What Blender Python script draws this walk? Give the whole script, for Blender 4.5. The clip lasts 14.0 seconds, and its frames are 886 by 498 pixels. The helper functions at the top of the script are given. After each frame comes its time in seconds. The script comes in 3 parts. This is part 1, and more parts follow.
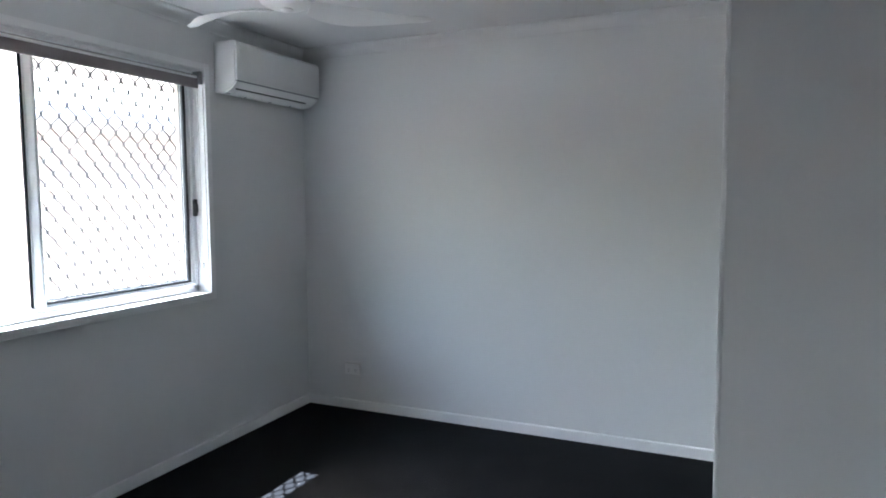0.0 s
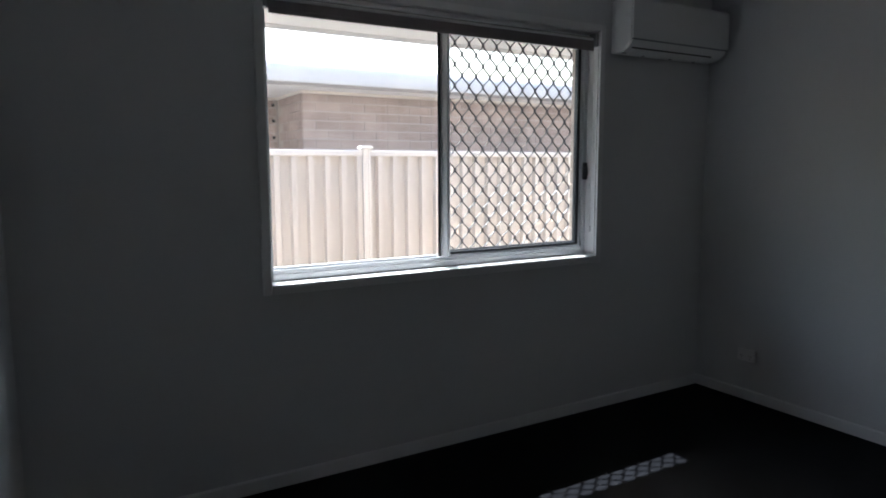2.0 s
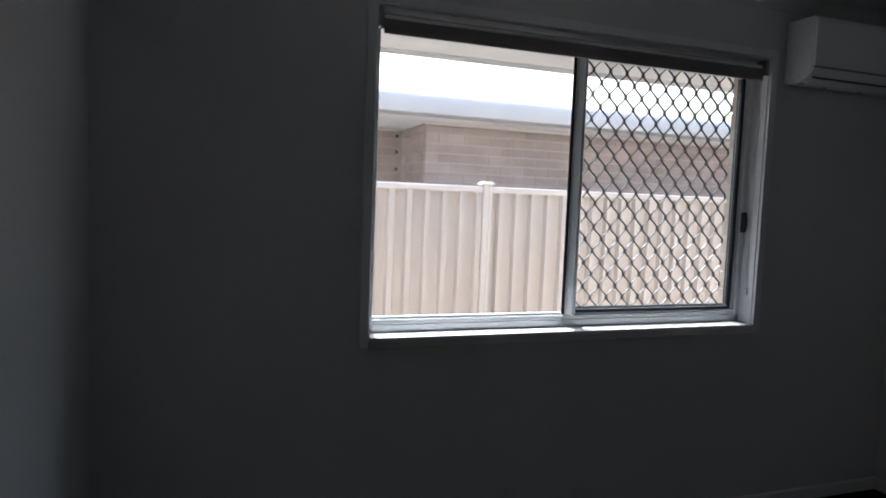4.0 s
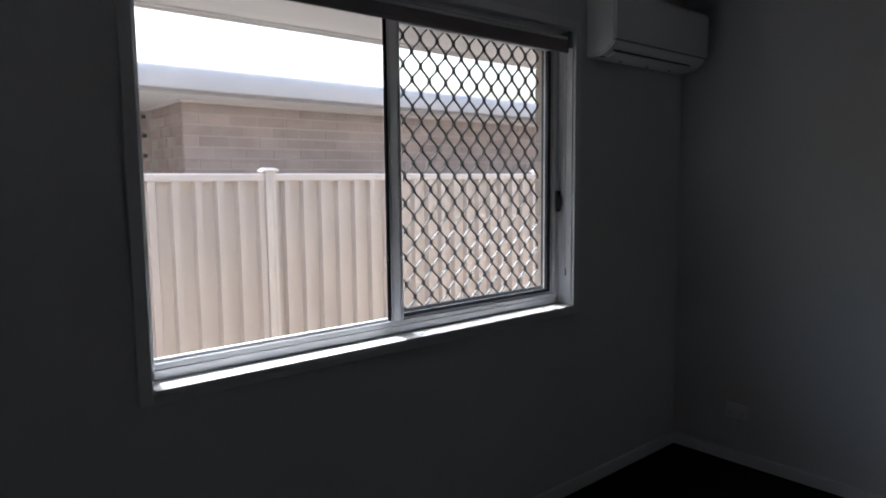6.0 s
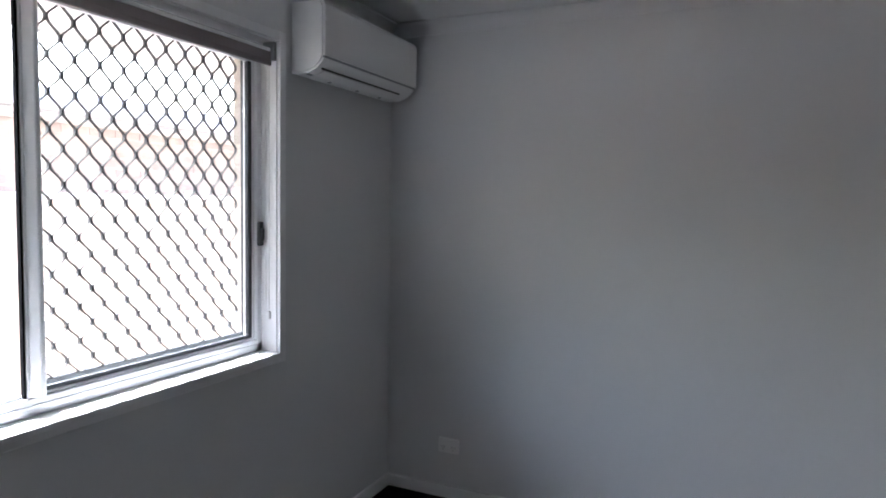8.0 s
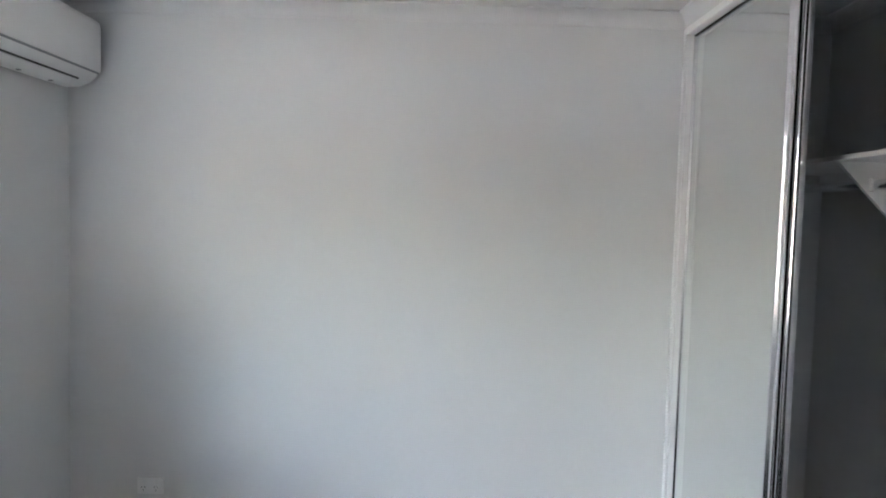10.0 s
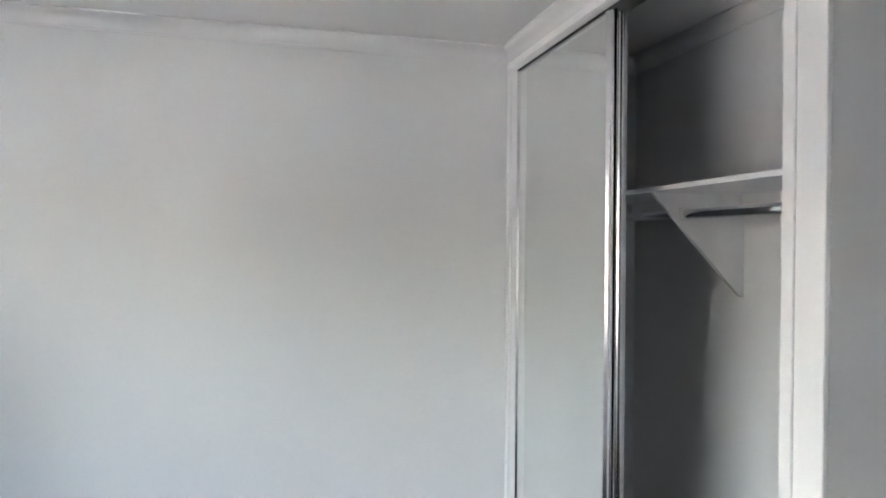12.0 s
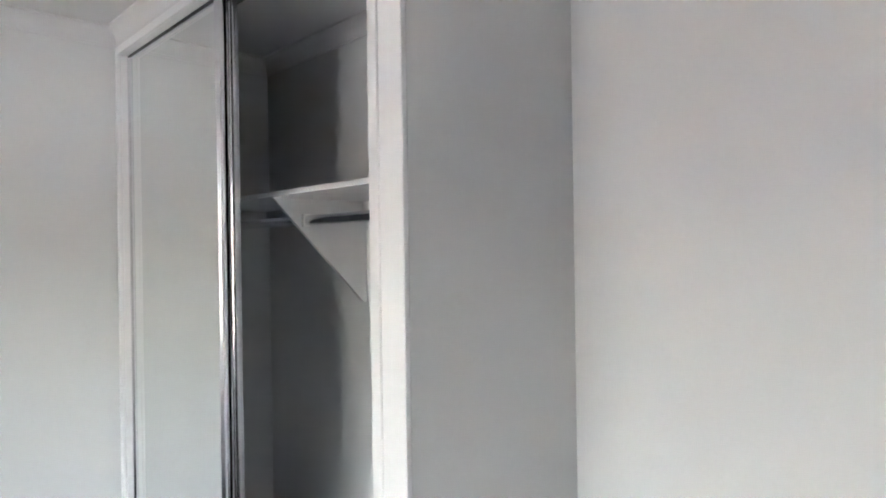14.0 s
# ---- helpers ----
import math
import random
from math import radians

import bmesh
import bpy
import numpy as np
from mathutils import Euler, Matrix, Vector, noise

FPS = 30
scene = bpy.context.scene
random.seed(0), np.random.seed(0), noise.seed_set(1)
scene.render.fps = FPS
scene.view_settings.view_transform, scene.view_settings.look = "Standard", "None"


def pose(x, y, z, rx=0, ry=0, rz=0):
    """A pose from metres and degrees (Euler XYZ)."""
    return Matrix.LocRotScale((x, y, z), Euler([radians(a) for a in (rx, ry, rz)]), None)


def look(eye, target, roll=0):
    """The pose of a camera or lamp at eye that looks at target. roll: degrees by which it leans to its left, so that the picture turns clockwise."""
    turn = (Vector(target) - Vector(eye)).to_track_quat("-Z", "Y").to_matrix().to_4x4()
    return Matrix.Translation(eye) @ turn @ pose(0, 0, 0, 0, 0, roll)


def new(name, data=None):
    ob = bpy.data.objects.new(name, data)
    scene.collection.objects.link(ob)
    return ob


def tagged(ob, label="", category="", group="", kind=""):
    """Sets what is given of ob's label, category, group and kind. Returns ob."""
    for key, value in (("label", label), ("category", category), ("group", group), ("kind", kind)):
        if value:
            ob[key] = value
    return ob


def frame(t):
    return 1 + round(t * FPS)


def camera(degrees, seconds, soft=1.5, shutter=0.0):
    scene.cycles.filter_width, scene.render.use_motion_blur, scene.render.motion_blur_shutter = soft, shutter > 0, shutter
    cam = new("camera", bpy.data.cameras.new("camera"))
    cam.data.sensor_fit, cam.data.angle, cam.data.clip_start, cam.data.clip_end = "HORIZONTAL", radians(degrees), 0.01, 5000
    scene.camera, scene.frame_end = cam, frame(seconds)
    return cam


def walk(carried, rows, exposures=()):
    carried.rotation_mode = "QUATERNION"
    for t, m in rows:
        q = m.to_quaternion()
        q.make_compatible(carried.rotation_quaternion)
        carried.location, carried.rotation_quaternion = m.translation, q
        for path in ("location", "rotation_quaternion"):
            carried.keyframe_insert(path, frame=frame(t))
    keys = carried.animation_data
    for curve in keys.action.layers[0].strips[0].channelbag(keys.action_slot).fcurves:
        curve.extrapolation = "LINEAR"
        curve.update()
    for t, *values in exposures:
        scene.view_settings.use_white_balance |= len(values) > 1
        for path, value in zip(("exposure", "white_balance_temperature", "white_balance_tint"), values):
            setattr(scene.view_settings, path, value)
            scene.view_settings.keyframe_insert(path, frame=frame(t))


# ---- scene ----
from math import cos, sin, pi

# camera and its walk
cam = camera(68.18, 14.0, soft=1.8)
PATH = [
    (0.0, pose(2.664, -3.696, 1.428, 85.40, 0.32, 23.93)),
    (0.5, pose(2.660, -3.647, 1.411, 85.51, 2.20, 32.04)),
    (1.0, pose(2.726, -3.589, 1.384, 85.42, 2.21, 42.66)),
    (1.5, pose(2.769, -3.529, 1.405, 84.63, 0.79, 52.74)),
    (2.0, pose(2.712, -3.492, 1.388, 83.02, 0.21, 59.48)),
    (2.5, pose(2.611, -3.434, 1.350, 84.28, -0.25, 66.25)),
    (4.8, pose(2.147, -3.282, 1.454, 85.87, -2.40, 70.37)),
    (5.0, pose(2.082, -3.297, 1.448, 86.03, -2.43, 65.87)),
    (5.5, pose(1.965, -3.284, 1.469, 85.88, -1.32, 58.98)),
    (6.0, pose(1.856, -3.263, 1.463, 84.18, 0.60, 49.38)),
    (6.5, pose(1.795, -3.176, 1.474, 83.10, -0.95, 39.92)),
    (7.0, pose(1.745, -3.074, 1.453, 84.33, -0.71, 34.66)),
    (7.5, pose(1.743, -3.030, 1.488, 85.44, -1.48, 31.71)),
    (8.0, pose(1.664, -2.980, 1.501, 86.09, -1.00, 24.61)),
    (8.5, pose(1.616, -2.955, 1.512, 85.98, -1.82, 17.57)),
    (9.0, pose(1.604, -2.943, 1.499, 86.39, -2.06, 8.58)),
    (9.2, pose(1.601, -2.937, 1.507, 86.38, -1.91, 6.93)),
    (11.3, pose(1.633, -2.708, 1.540, 89.47, -0.55, -10.64)),
    (11.5, pose(1.629, -2.707, 1.541, 90.10, -0.22, -11.30)),
    (12.0, pose(1.621, -2.712, 1.554, 89.37, -0.35, -14.96)),
    (12.5, pose(1.627, -2.708, 1.567, 88.77, 0.02, -22.56)),
    (13.0, pose(1.692, -2.689, 1.563, 88.95, 0.72, -30.24)),
    (13.5, pose(1.769, -2.665, 1.558, 88.89, 1.11, -36.98)),
    (14.0, pose(1.835, -2.672, 1.553, 89.96, 0.82, -43.05)),
]
EXPOSURES = [
    (0.0, 4.74, 5350, 9), (0.5, 4.42, 5350, 9), (1.0, 3.34, 5350, 9), (1.5, 2.60, 5450, 9), (2.5, 2.35, 5500, 10), (5.0, 1.80, 5550, 11), (5.5, 1.72, 5600, 12), (6.0, 1.70, 5600, 13), (6.5, 2.10, 5600, 13),
    (7.0, 2.72, 5450, 12), (7.5, 3.44, 5550, 13), (8.0, 3.97, 5550, 14), (8.5, 4.50, 5600, 14), (9.0, 5.07, 5650, 12), (11.5, 5.44, 5720, 10), (12.5, 5.58, 5720, 10), (14.0, 5.72, 5770, 11),
]
walk(cam, PATH, EXPOSURES)

# light
SUN_WAY = Vector((1.0, -0.015, -1.43)).normalized()
sun_up = math.asin(-SUN_WAY.z)
sun_turn = math.atan2(-SUN_WAY.x, -SUN_WAY.y)
world = bpy.data.worlds.new("sky")
scene.world = world
world.use_nodes = True
wn = world.node_tree
sky = wn.nodes.new("ShaderNodeTexSky")
sky.sky_type = "NISHITA"
sky.sun_disc = False
sky.sun_elevation = sun_up
sky.sun_rotation = sun_turn
sky.dust_density = 9.0
sky.air_density = 1.5
wn.links.new(sky.outputs[0], wn.nodes["Background"].inputs[0])
wn.nodes["Background"].inputs[1].default_value = 0.15
sun = new("sun", bpy.data.lights.new("sun", "SUN"))
sun.data.energy = 2.7
sun.data.angle = radians(0.5)
sun.data.color = (1.0, 0.975, 0.94)
sun.matrix_world = look((-3, 0, 6), Vector((-3, 0, 6)) + SUN_WAY)


# materials
def material(name, color, rough=0.5, metal=0.0, color2=None, scale=8.0, detail=4.0, bump=0.0, bump_scale=200.0,
             bump_dist=0.001, mark=0.0, vary=0.0, spec=0.5, stretch=(1, 1, 1)):
    """A painted or bare surface: broad unevenness (color to color2), fine grain as bump, small marks, and a tone for each piece."""
    m = bpy.data.materials.new(name)
    m.use_nodes = True
    n, l = m.node_tree.nodes, m.node_tree.links
    b = n["Principled BSDF"]
    b.inputs["Roughness"].default_value = rough
    b.inputs["Metallic"].default_value = metal
    b.inputs["Specular IOR Level"].default_value = spec
    co = n.new("ShaderNodeTexCoord")
    mp = n.new("ShaderNodeMapping")
    mp.inputs["Scale"].default_value = stretch
    l.new(co.outputs["Object"], mp.inputs["Vector"])
    color2 = color2 or tuple(c * 0.93 for c in color)
    n1 = n.new("ShaderNodeTexNoise")
    n1.inputs["Scale"].default_value = scale
    n1.inputs["Detail"].default_value = detail
    l.new(mp.outputs[0], n1.inputs["Vector"])
    mix = n.new("ShaderNodeMix")
    mix.data_type = "RGBA"
    mix.inputs[6].default_value = (*color, 1)
    mix.inputs[7].default_value = (*color2, 1)
    ramp = n.new("ShaderNodeMapRange")
    ramp.inputs[1].default_value, ramp.inputs[2].default_value = 0.35, 0.65
    l.new(n1.outputs[0], ramp.inputs[0])
    l.new(ramp.outputs[0], mix.inputs[0])
    out = mix.outputs[2]
    if mark:
        n3 = n.new("ShaderNodeTexNoise")
        n3.inputs["Scale"].default_value = scale * 7
        n3.inputs["Detail"].default_value = 6
        l.new(mp.outputs[0], n3.inputs["Vector"])
        r3 = n.new("ShaderNodeMapRange")
        r3.inputs[1].default_value, r3.inputs[2].default_value = 0.6, 0.75
        r3.inputs[4].default_value = mark
        l.new(n3.outputs[0], r3.inputs[0])
        mx = n.new("ShaderNodeMix")
        mx.data_type = "RGBA"
        mx.inputs[7].default_value = (*[c * 0.55 for c in color], 1)
        l.new(r3.outputs[0], mx.inputs[0])
        l.new(out, mx.inputs[6])
        out = mx.outputs[2]
    if vary:
        oi = n.new("ShaderNodeObjectInfo")
        hs = n.new("ShaderNodeHueSaturation")
        mr = n.new("ShaderNodeMapRange")
        mr.inputs[3].default_value, mr.inputs[4].default_value = 1 - vary, 1 + vary
        l.new(oi.outputs["Random"], mr.inputs[0])
        l.new(mr.outputs[0], hs.inputs["Value"])
        l.new(out, hs.inputs["Color"])
        out = hs.outputs[0]
    l.new(out, b.inputs["Base Color"])
    if bump:
        n2 = n.new("ShaderNodeTexNoise")
        n2.inputs["Scale"].default_value = bump_scale
        n2.inputs["Detail"].default_value = 3
        l.new(mp.outputs[0], n2.inputs["Vector"])
        bp = n.new("ShaderNodeBump")
        bp.inputs["Strength"].default_value = bump
        bp.inputs["Distance"].default_value = bump_dist
        l.new(n2.outputs[0], bp.inputs["Height"])
        l.new(bp.outputs[0], b.inputs["Normal"])
    return m


def glass_material(name, tint=(0.96, 0.98, 0.97)):
    m = bpy.data.materials.new(name)
    m.use_nodes = True
    n, l = m.node_tree.nodes, m.node_tree.links
    n.remove(n["Principled BSDF"])
    t = n.new("ShaderNodeBsdfTransparent")
    t.inputs[0].default_value = (*tint, 1)
    g = n.new("ShaderNodeBsdfGlossy")
    g.inputs["Roughness"].default_value = 0.02
    lw = n.new("ShaderNodeLayerWeight")
    lw.inputs[0].default_value = 0.5
    pw = n.new("ShaderNodeMath")
    pw.operation = "POWER"
    pw.inputs[1].default_value = 5.0
    l.new(lw.outputs["Facing"], pw.inputs[0])
    fr = n.new("ShaderNodeMapRange")
    fr.inputs[3].default_value, fr.inputs[4].default_value = 0.04, 0.7
    l.new(pw.outputs[0], fr.inputs[0])
    mx = n.new("ShaderNodeMixShader")
    l.new(fr.outputs[0], mx.inputs[0])
    l.new(t.outputs[0], mx.inputs[1])
    l.new(g.outputs[0], mx.inputs[2])
    l.new(mx.outputs[0], n["Material Output"].inputs[0])
    return m


M_WALL = material("wall_paint", (0.705, 0.708, 0.702), 0.5, scale=1.3, color2=(0.685, 0.689, 0.686), bump=0.25, bump_scale=90, bump_dist=0.0006, mark=0.02)
M_CEIL = material("ceiling_paint", (0.73, 0.73, 0.725), 0.9, scale=1.0, color2=(0.71, 0.71, 0.71), bump=0.2, bump_scale=150, bump_dist=0.0005)
M_TRIM = material("trim_gloss", (0.81, 0.81, 0.81), 0.28, scale=3, color2=(0.79, 0.79, 0.785), bump=0.15, bump_scale=60, bump_dist=0.0005, mark=0.03)
M_CARPET = material("carpet", (0.011, 0.0115, 0.0135), 0.95, scale=3.5, color2=(0.007, 0.0075, 0.009), bump=1.0, bump_scale=420, bump_dist=0.006, spec=0.15)
M_ALU = material("alu_white", (0.80, 0.82, 0.84), 0.33, 0.25, scale=6, bump=0.05)
M_ALU_SILVER = material("alu_silver", (0.6, 0.62, 0.64), 0.32, 0.8, scale=5)
M_BLACK = material("black_plastic", (0.015, 0.015, 0.017), 0.4, scale=9)
M_SCREEN = material("screen_powder_coat", (0.05, 0.054, 0.06), 0.38, 0.3, scale=12, mark=0.1)
M_STRAND = material("grille_metal", (0.045, 0.043, 0.045), 0.55, 0.1, scale=14, color2=(0.035, 0.033, 0.035), mark=0.1)
M_BLIND = material("blind_fabric", (0.27, 0.24, 0.24), 0.85, scale=4, color2=(0.24, 0.215, 0.215), bump=0.6, bump_scale=500, bump_dist=0.0006)
M_PLASTIC = material("white_plastic", (0.84, 0.84, 0.83), 0.28, scale=5, color2=(0.82, 0.82, 0.81))
M_GREY = material("grey_plastic", (0.3, 0.31, 0.32), 0.5)
M_CHROME = material("chrome", (0.86, 0.86, 0.88), 0.19, 1.0, scale=30)
M_ROD = material("rod_metal", (0.86, 0.87, 0.88), 0.14, 1.0, scale=20)
M_MIRROR = material("mirror_silver", (0.885, 0.90, 0.885), 0.0, 1.0, color2=(0.885, 0.90, 0.885))
M_BOARD = material("white_board", (0.80, 0.80, 0.80), 0.4, scale=6)
M_FENCE = material("fence_cream", (0.60, 0.542, 0.492), 0.45, scale=2.0, color2=(0.565, 0.51, 0.463), mark=0.06)
M_RAIL = material("fence_rail_cream", (0.69, 0.635, 0.585), 0.4, scale=2.0, mark=0.05)
M_BRICK = material("pale_brick", (0.385, 0.318, 0.288), 0.9, scale=4, color2=(0.31, 0.252, 0.228), bump=0.8, bump_scale=60, bump_dist=0.003, mark=0.35, vary=0.11, stretch=(1, 1, 1))
M_MORTAR = material("mortar", (0.42, 0.375, 0.35), 0.95, scale=20, bump=0.7, bump_scale=120, bump_dist=0.002)
M_OWNBRICK = material("cream_brick", (0.56, 0.50, 0.44), 0.9, scale=9, color2=(0.44, 0.385, 0.34), bump=0.8, bump_scale=60, bump_dist=0.003, vary=0.08)
M_SOFFIT = material("soffit_paint", (0.82, 0.81, 0.80), 0.7, scale=2)
M_GUTTER = material("gutter_steel", (0.45, 0.435, 0.43), 0.65, scale=2, mark=0.05)
M_ROOF = material("roof_steel", (0.75, 0.76, 0.78), 0.4, scale=1.5)
M_SOIL = material("gravel_ground", (0.28, 0.265, 0.25), 0.95, scale=3, color2=(0.21, 0.20, 0.186), bump=1.0, bump_scale=40, bump_dist=0.02, mark=0.4)
M_RUBBER = material("black_rubber", (0.006, 0.006, 0.007), 0.9, spec=0.08)
M_GLASS = glass_material("window_glass")


# mesh helpers
def box(bm, x0, x1, y0, y1, z0, z1, bevel=0.0, seg=2):
    b = bmesh.new() if bevel else bm
    vs = [b.verts.new((x, y, z)) for x in (x0, x1) for y in (y0, y1) for z in (z0, z1)]
    for q in ((0, 1, 3, 2), (4, 6, 7, 5), (0, 4, 5, 1), (2, 3, 7, 6), (0, 2, 6, 4), (1, 5, 7, 3)):
        b.faces.new([vs[i] for i in q])
    if bevel:
        bmesh.ops.bevel(b, geom=b.edges[:], offset=bevel, segments=seg, affect="EDGES", profile=0.5)
        merge(bm, b)
    return bm


def merge(bm, b):
    me = bpy.data.meshes.new("t")
    b.to_mesh(me)
    bm.from_mesh(me)
    bpy.data.meshes.remove(me)
    b.free()


def prism(bm, outline, axis, a0, a1):
    """Extrudes a closed outline of (u, v) along x, y or z."""
    def at(u, v, a):
        return {"x": (a, u, v), "y": (u, a, v), "z": (u, v, a)}[axis]
    r0 = [bm.verts.new(at(u, v, a0)) for u, v in outline]
    r1 = [bm.verts.new(at(u, v, a1)) for u, v in outline]
    k = len(outline)
    for i in range(k):
        bm.faces.new((r0[i], r0[(i + 1) % k], r1[(i + 1) % k], r1[i]))
    bm.faces.new(r0[::-1])
    bm.faces.new(r1)
    return bm


def tube(bm, p, q, r, n=16):
    p, q = Vector(p), Vector(q)
    d = (q - p).normalized()
    u = d.orthogonal().normalized()
    w = d.cross(u)
    rings = []
    for c in (p, q):
        rings.append([bm.verts.new(c + (u * cos(2 * pi * i / n) + w * sin(2 * pi * i / n)) * r) for i in range(n)])
    for i in range(n):
        bm.faces.new((rings[0][i], rings[0][(i + 1) % n], rings[1][(i + 1) % n], rings[1][i]))
    bm.faces.new(rings[0][::-1])
    bm.faces.new(rings[1])
    return bm


def lathe(bm, outline, cx, cy, n=40):
    """Turns (radius, z) about an upright axis."""
    rings = [[bm.verts.new((cx + r * cos(2 * pi * i / n), cy + r * sin(2 * pi * i / n), z)) for i in range(n)] for r, z in outline]
    for a, b in zip(rings, rings[1:]):
        for i in range(n):
            bm.faces.new((a[i], a[(i + 1) % n], b[(i + 1) % n], b[i]))
    bm.faces.new(rings[0][::-1])
    bm.faces.new(rings[-1])
    return bm


def part(name, bm, mat, parent=None, label="", smooth=False):
    bmesh.ops.recalc_face_normals(bm, faces=bm.faces[:])
    me = bpy.data.meshes.new(name)
    bm.to_mesh(me)
    bm.free()
    me.materials.append(mat)
    if smooth:
        me.shade_smooth()
        me.set_sharp_from_angle(angle=radians(35))
    ob = new(name, me)
    ob.parent = parent
    if label:
        ob["label"] = label
    return ob


def structure(name, bm, mat, label, category, smooth=False):
    return tagged(part(name, bm, mat, smooth=smooth), label, category, kind="structure")


def thing(name, where, label, category, group=""):
    ob = new(name)
    ob.empty_display_size = 0.1
    ob.location = where
    return tagged(ob, label, category, group)


def into(parent, *obs):
    """Parents obs, built in world places, to a thing that stands at its own base."""
    for o in obs:
        o.parent = parent
        o.location = o.location - parent.location

# ---- the room ----
CE = 2.40                 # ceiling
CX = 2.643                # wardrobe front and corner of the stub wall
ST = -1.712               # stub wall's face
EX = 3.175                # entry's east wall
SO = -3.66                # south wall
HEAD = 2.305              # top of the wardrobe opening
WY0, WY1, WZ0, WZ1 = -2.731, -0.919, 0.905, 2.111     # window reveal
OUT = -0.24               # outer face of the brick skin
GROUND = -0.27

bm = bmesh.new()
box(bm, -0.12, 4.2, -5.2, 0.12, -0.12, 0.008)
structure("floor", bm, M_CARPET, "near-black short-pile carpet over the whole bedroom floor", "floor")

bm = bmesh.new()
box(bm, -0.12, 4.2, -5.2, 0.12, CE, CE + 0.08)
structure("ceiling", bm, M_CEIL, "flat white painted plasterboard ceiling", "ceiling")

bm = bmesh.new()
box(bm, 0.0, 3.4, 0.0, 0.1, 0, CE)
structure("wall_north", bm, M_WALL, "plain white painted plasterboard wall with a double socket low down", "wall")

bm = bmesh.new()
box(bm, -0.12, 0.0, -5.2, WY0 - 0.018, 0, CE)
box(bm, -0.12, 0.0, WY1 + 0.018, 0.1, 0, CE)
box(bm, -0.12, 0.0, WY0 - 0.018, WY1 + 0.018, 0, WZ0 - 0.018)
box(bm, -0.12, 0.0, WY0 - 0.018, WY1 + 0.018, WZ1 + 0.018, CE)
structure("wall_west", bm, M_WALL, "white painted plasterboard wall around the sliding window", "wall")

bm = bmesh.new()
box(bm, 0.0, 2.33, SO - 0.09, SO, 0, CE)
box(bm, 3.13, EX, SO - 0.09, SO, 0, CE)
box(bm, 2.33, 3.13, SO - 0.09, SO, 2.06, CE)
structure("wall_south", bm, M_WALL, "white painted wall with the open doorway of the bedroom", "wall")

bm = bmesh.new()
box(bm, EX, EX + 0.09, -5.2, ST, 0, CE)
structure("wall_east", bm, M_WALL, "white painted wall of the entry nook beside the wardrobe", "wall")

bm = bmesh.new()
box(bm, 3.27, 3.36, ST, 0.0, 0, CE)
structure("wardrobe_back_wall", bm, M_WALL, "white painted back wall inside the built-in wardrobe", "wall")

bm = bmesh.new()
box(bm, CX, 3.27, ST, ST + 0.09, 0, CE)
structure("stub_wall", bm, M_WALL, "white painted end wall of the built-in wardrobe", "wall")

bm = bmesh.new()
box(bm, CX, CX + 0.09, ST + 0.09, 0.0, HEAD + 0.018, CE)
structure("wardrobe_header_wall", bm, M_WALL, "narrow white wall strip above the wardrobe opening", "wall")

bm = bmesh.new()
box(bm, 0.0, 0.09, -5.2, SO - 0.09, 0, CE)
box(bm, 0.09, EX, -5.2, -5.11, 0, CE)
structure("hall_wall", bm, M_WALL, "plain white wall of the hall behind the doorway", "wall")

# cornice: a cove of 65 mm drop
DROP, RUN = 0.065, 0.05


def cove():
    pts = [(0.0, CE), (0.0, CE - DROP), (0.007, CE - DROP), (0.007, CE - DROP + 0.007)]
    for i in range(9):
        a = radians(90 * i / 8)
        r = RUN - 0.011
        pts.append((0.009 + r * (1 - cos(a)), CE - DROP + 0.009 + (DROP - 0.016) * sin(a)))
    pts += [(RUN, CE - 0.006), (RUN, CE)]
    return pts


def cornice(name, axis, at, sign, a0, a1, label):
    bm = bmesh.new()
    prism(bm, [(at + sign * u, v) for u, v in cove()], axis, a0, a1)
    return structure(name, bm, M_CEIL, label, "cornice", smooth=True)


cornice("cornice_north", "x", 0.0, -1, 0.0, CX, "white coved plaster cornice along the ceiling edge")
cornice("cornice_west", "y", 0.0, 1, SO, 0.0, "white coved plaster cornice above the window wall")
cornice("cornice_wardrobe", "y", CX, -1, ST - RUN, 0.0, "white coved plaster cornice above the wardrobe opening")
cornice("cornice_stub", "x", ST, -1, CX - RUN, EX, "white coved plaster cornice above the stub wall")
cornice("cornice_east", "y", EX, -1, SO, ST, "white coved plaster cornice in the entry nook")
cornice("cornice_south", "x", SO, 1, 0.0, EX, "white coved plaster cornice above the doorway wall")
cornice("cornice_wardrobe_inside", "y", 3.27, -1, ST + 0.09, 0.0, "white coved plaster cornice inside the wardrobe")
cornice("cornice_wardrobe_end", "x", ST + 0.09, 1, CX + 0.09, 3.27, "white coved plaster cornice at the wardrobe's end wall")
cornice("cornice_wardrobe_far_end", "x", 0.0, -1, CX + 0.09, 3.27, "white coved plaster cornice at the wardrobe's far end")


# skirting boards
def skirting(name, axis, at, sign, a0, a1):
    prof = [(0, 0), (0.013, 0.0), (0.013, 0.063), (0.0115, 0.066), (0.008, 0.0685), (0, 0.0695)]
    bm = bmesh.new()
    prism(bm, [(at + sign * u, v) for u, v in prof], axis, a0, a1)
    return structure(name, bm, M_TRIM, "low white gloss-painted skirting board with an eased top edge", "skirting board")


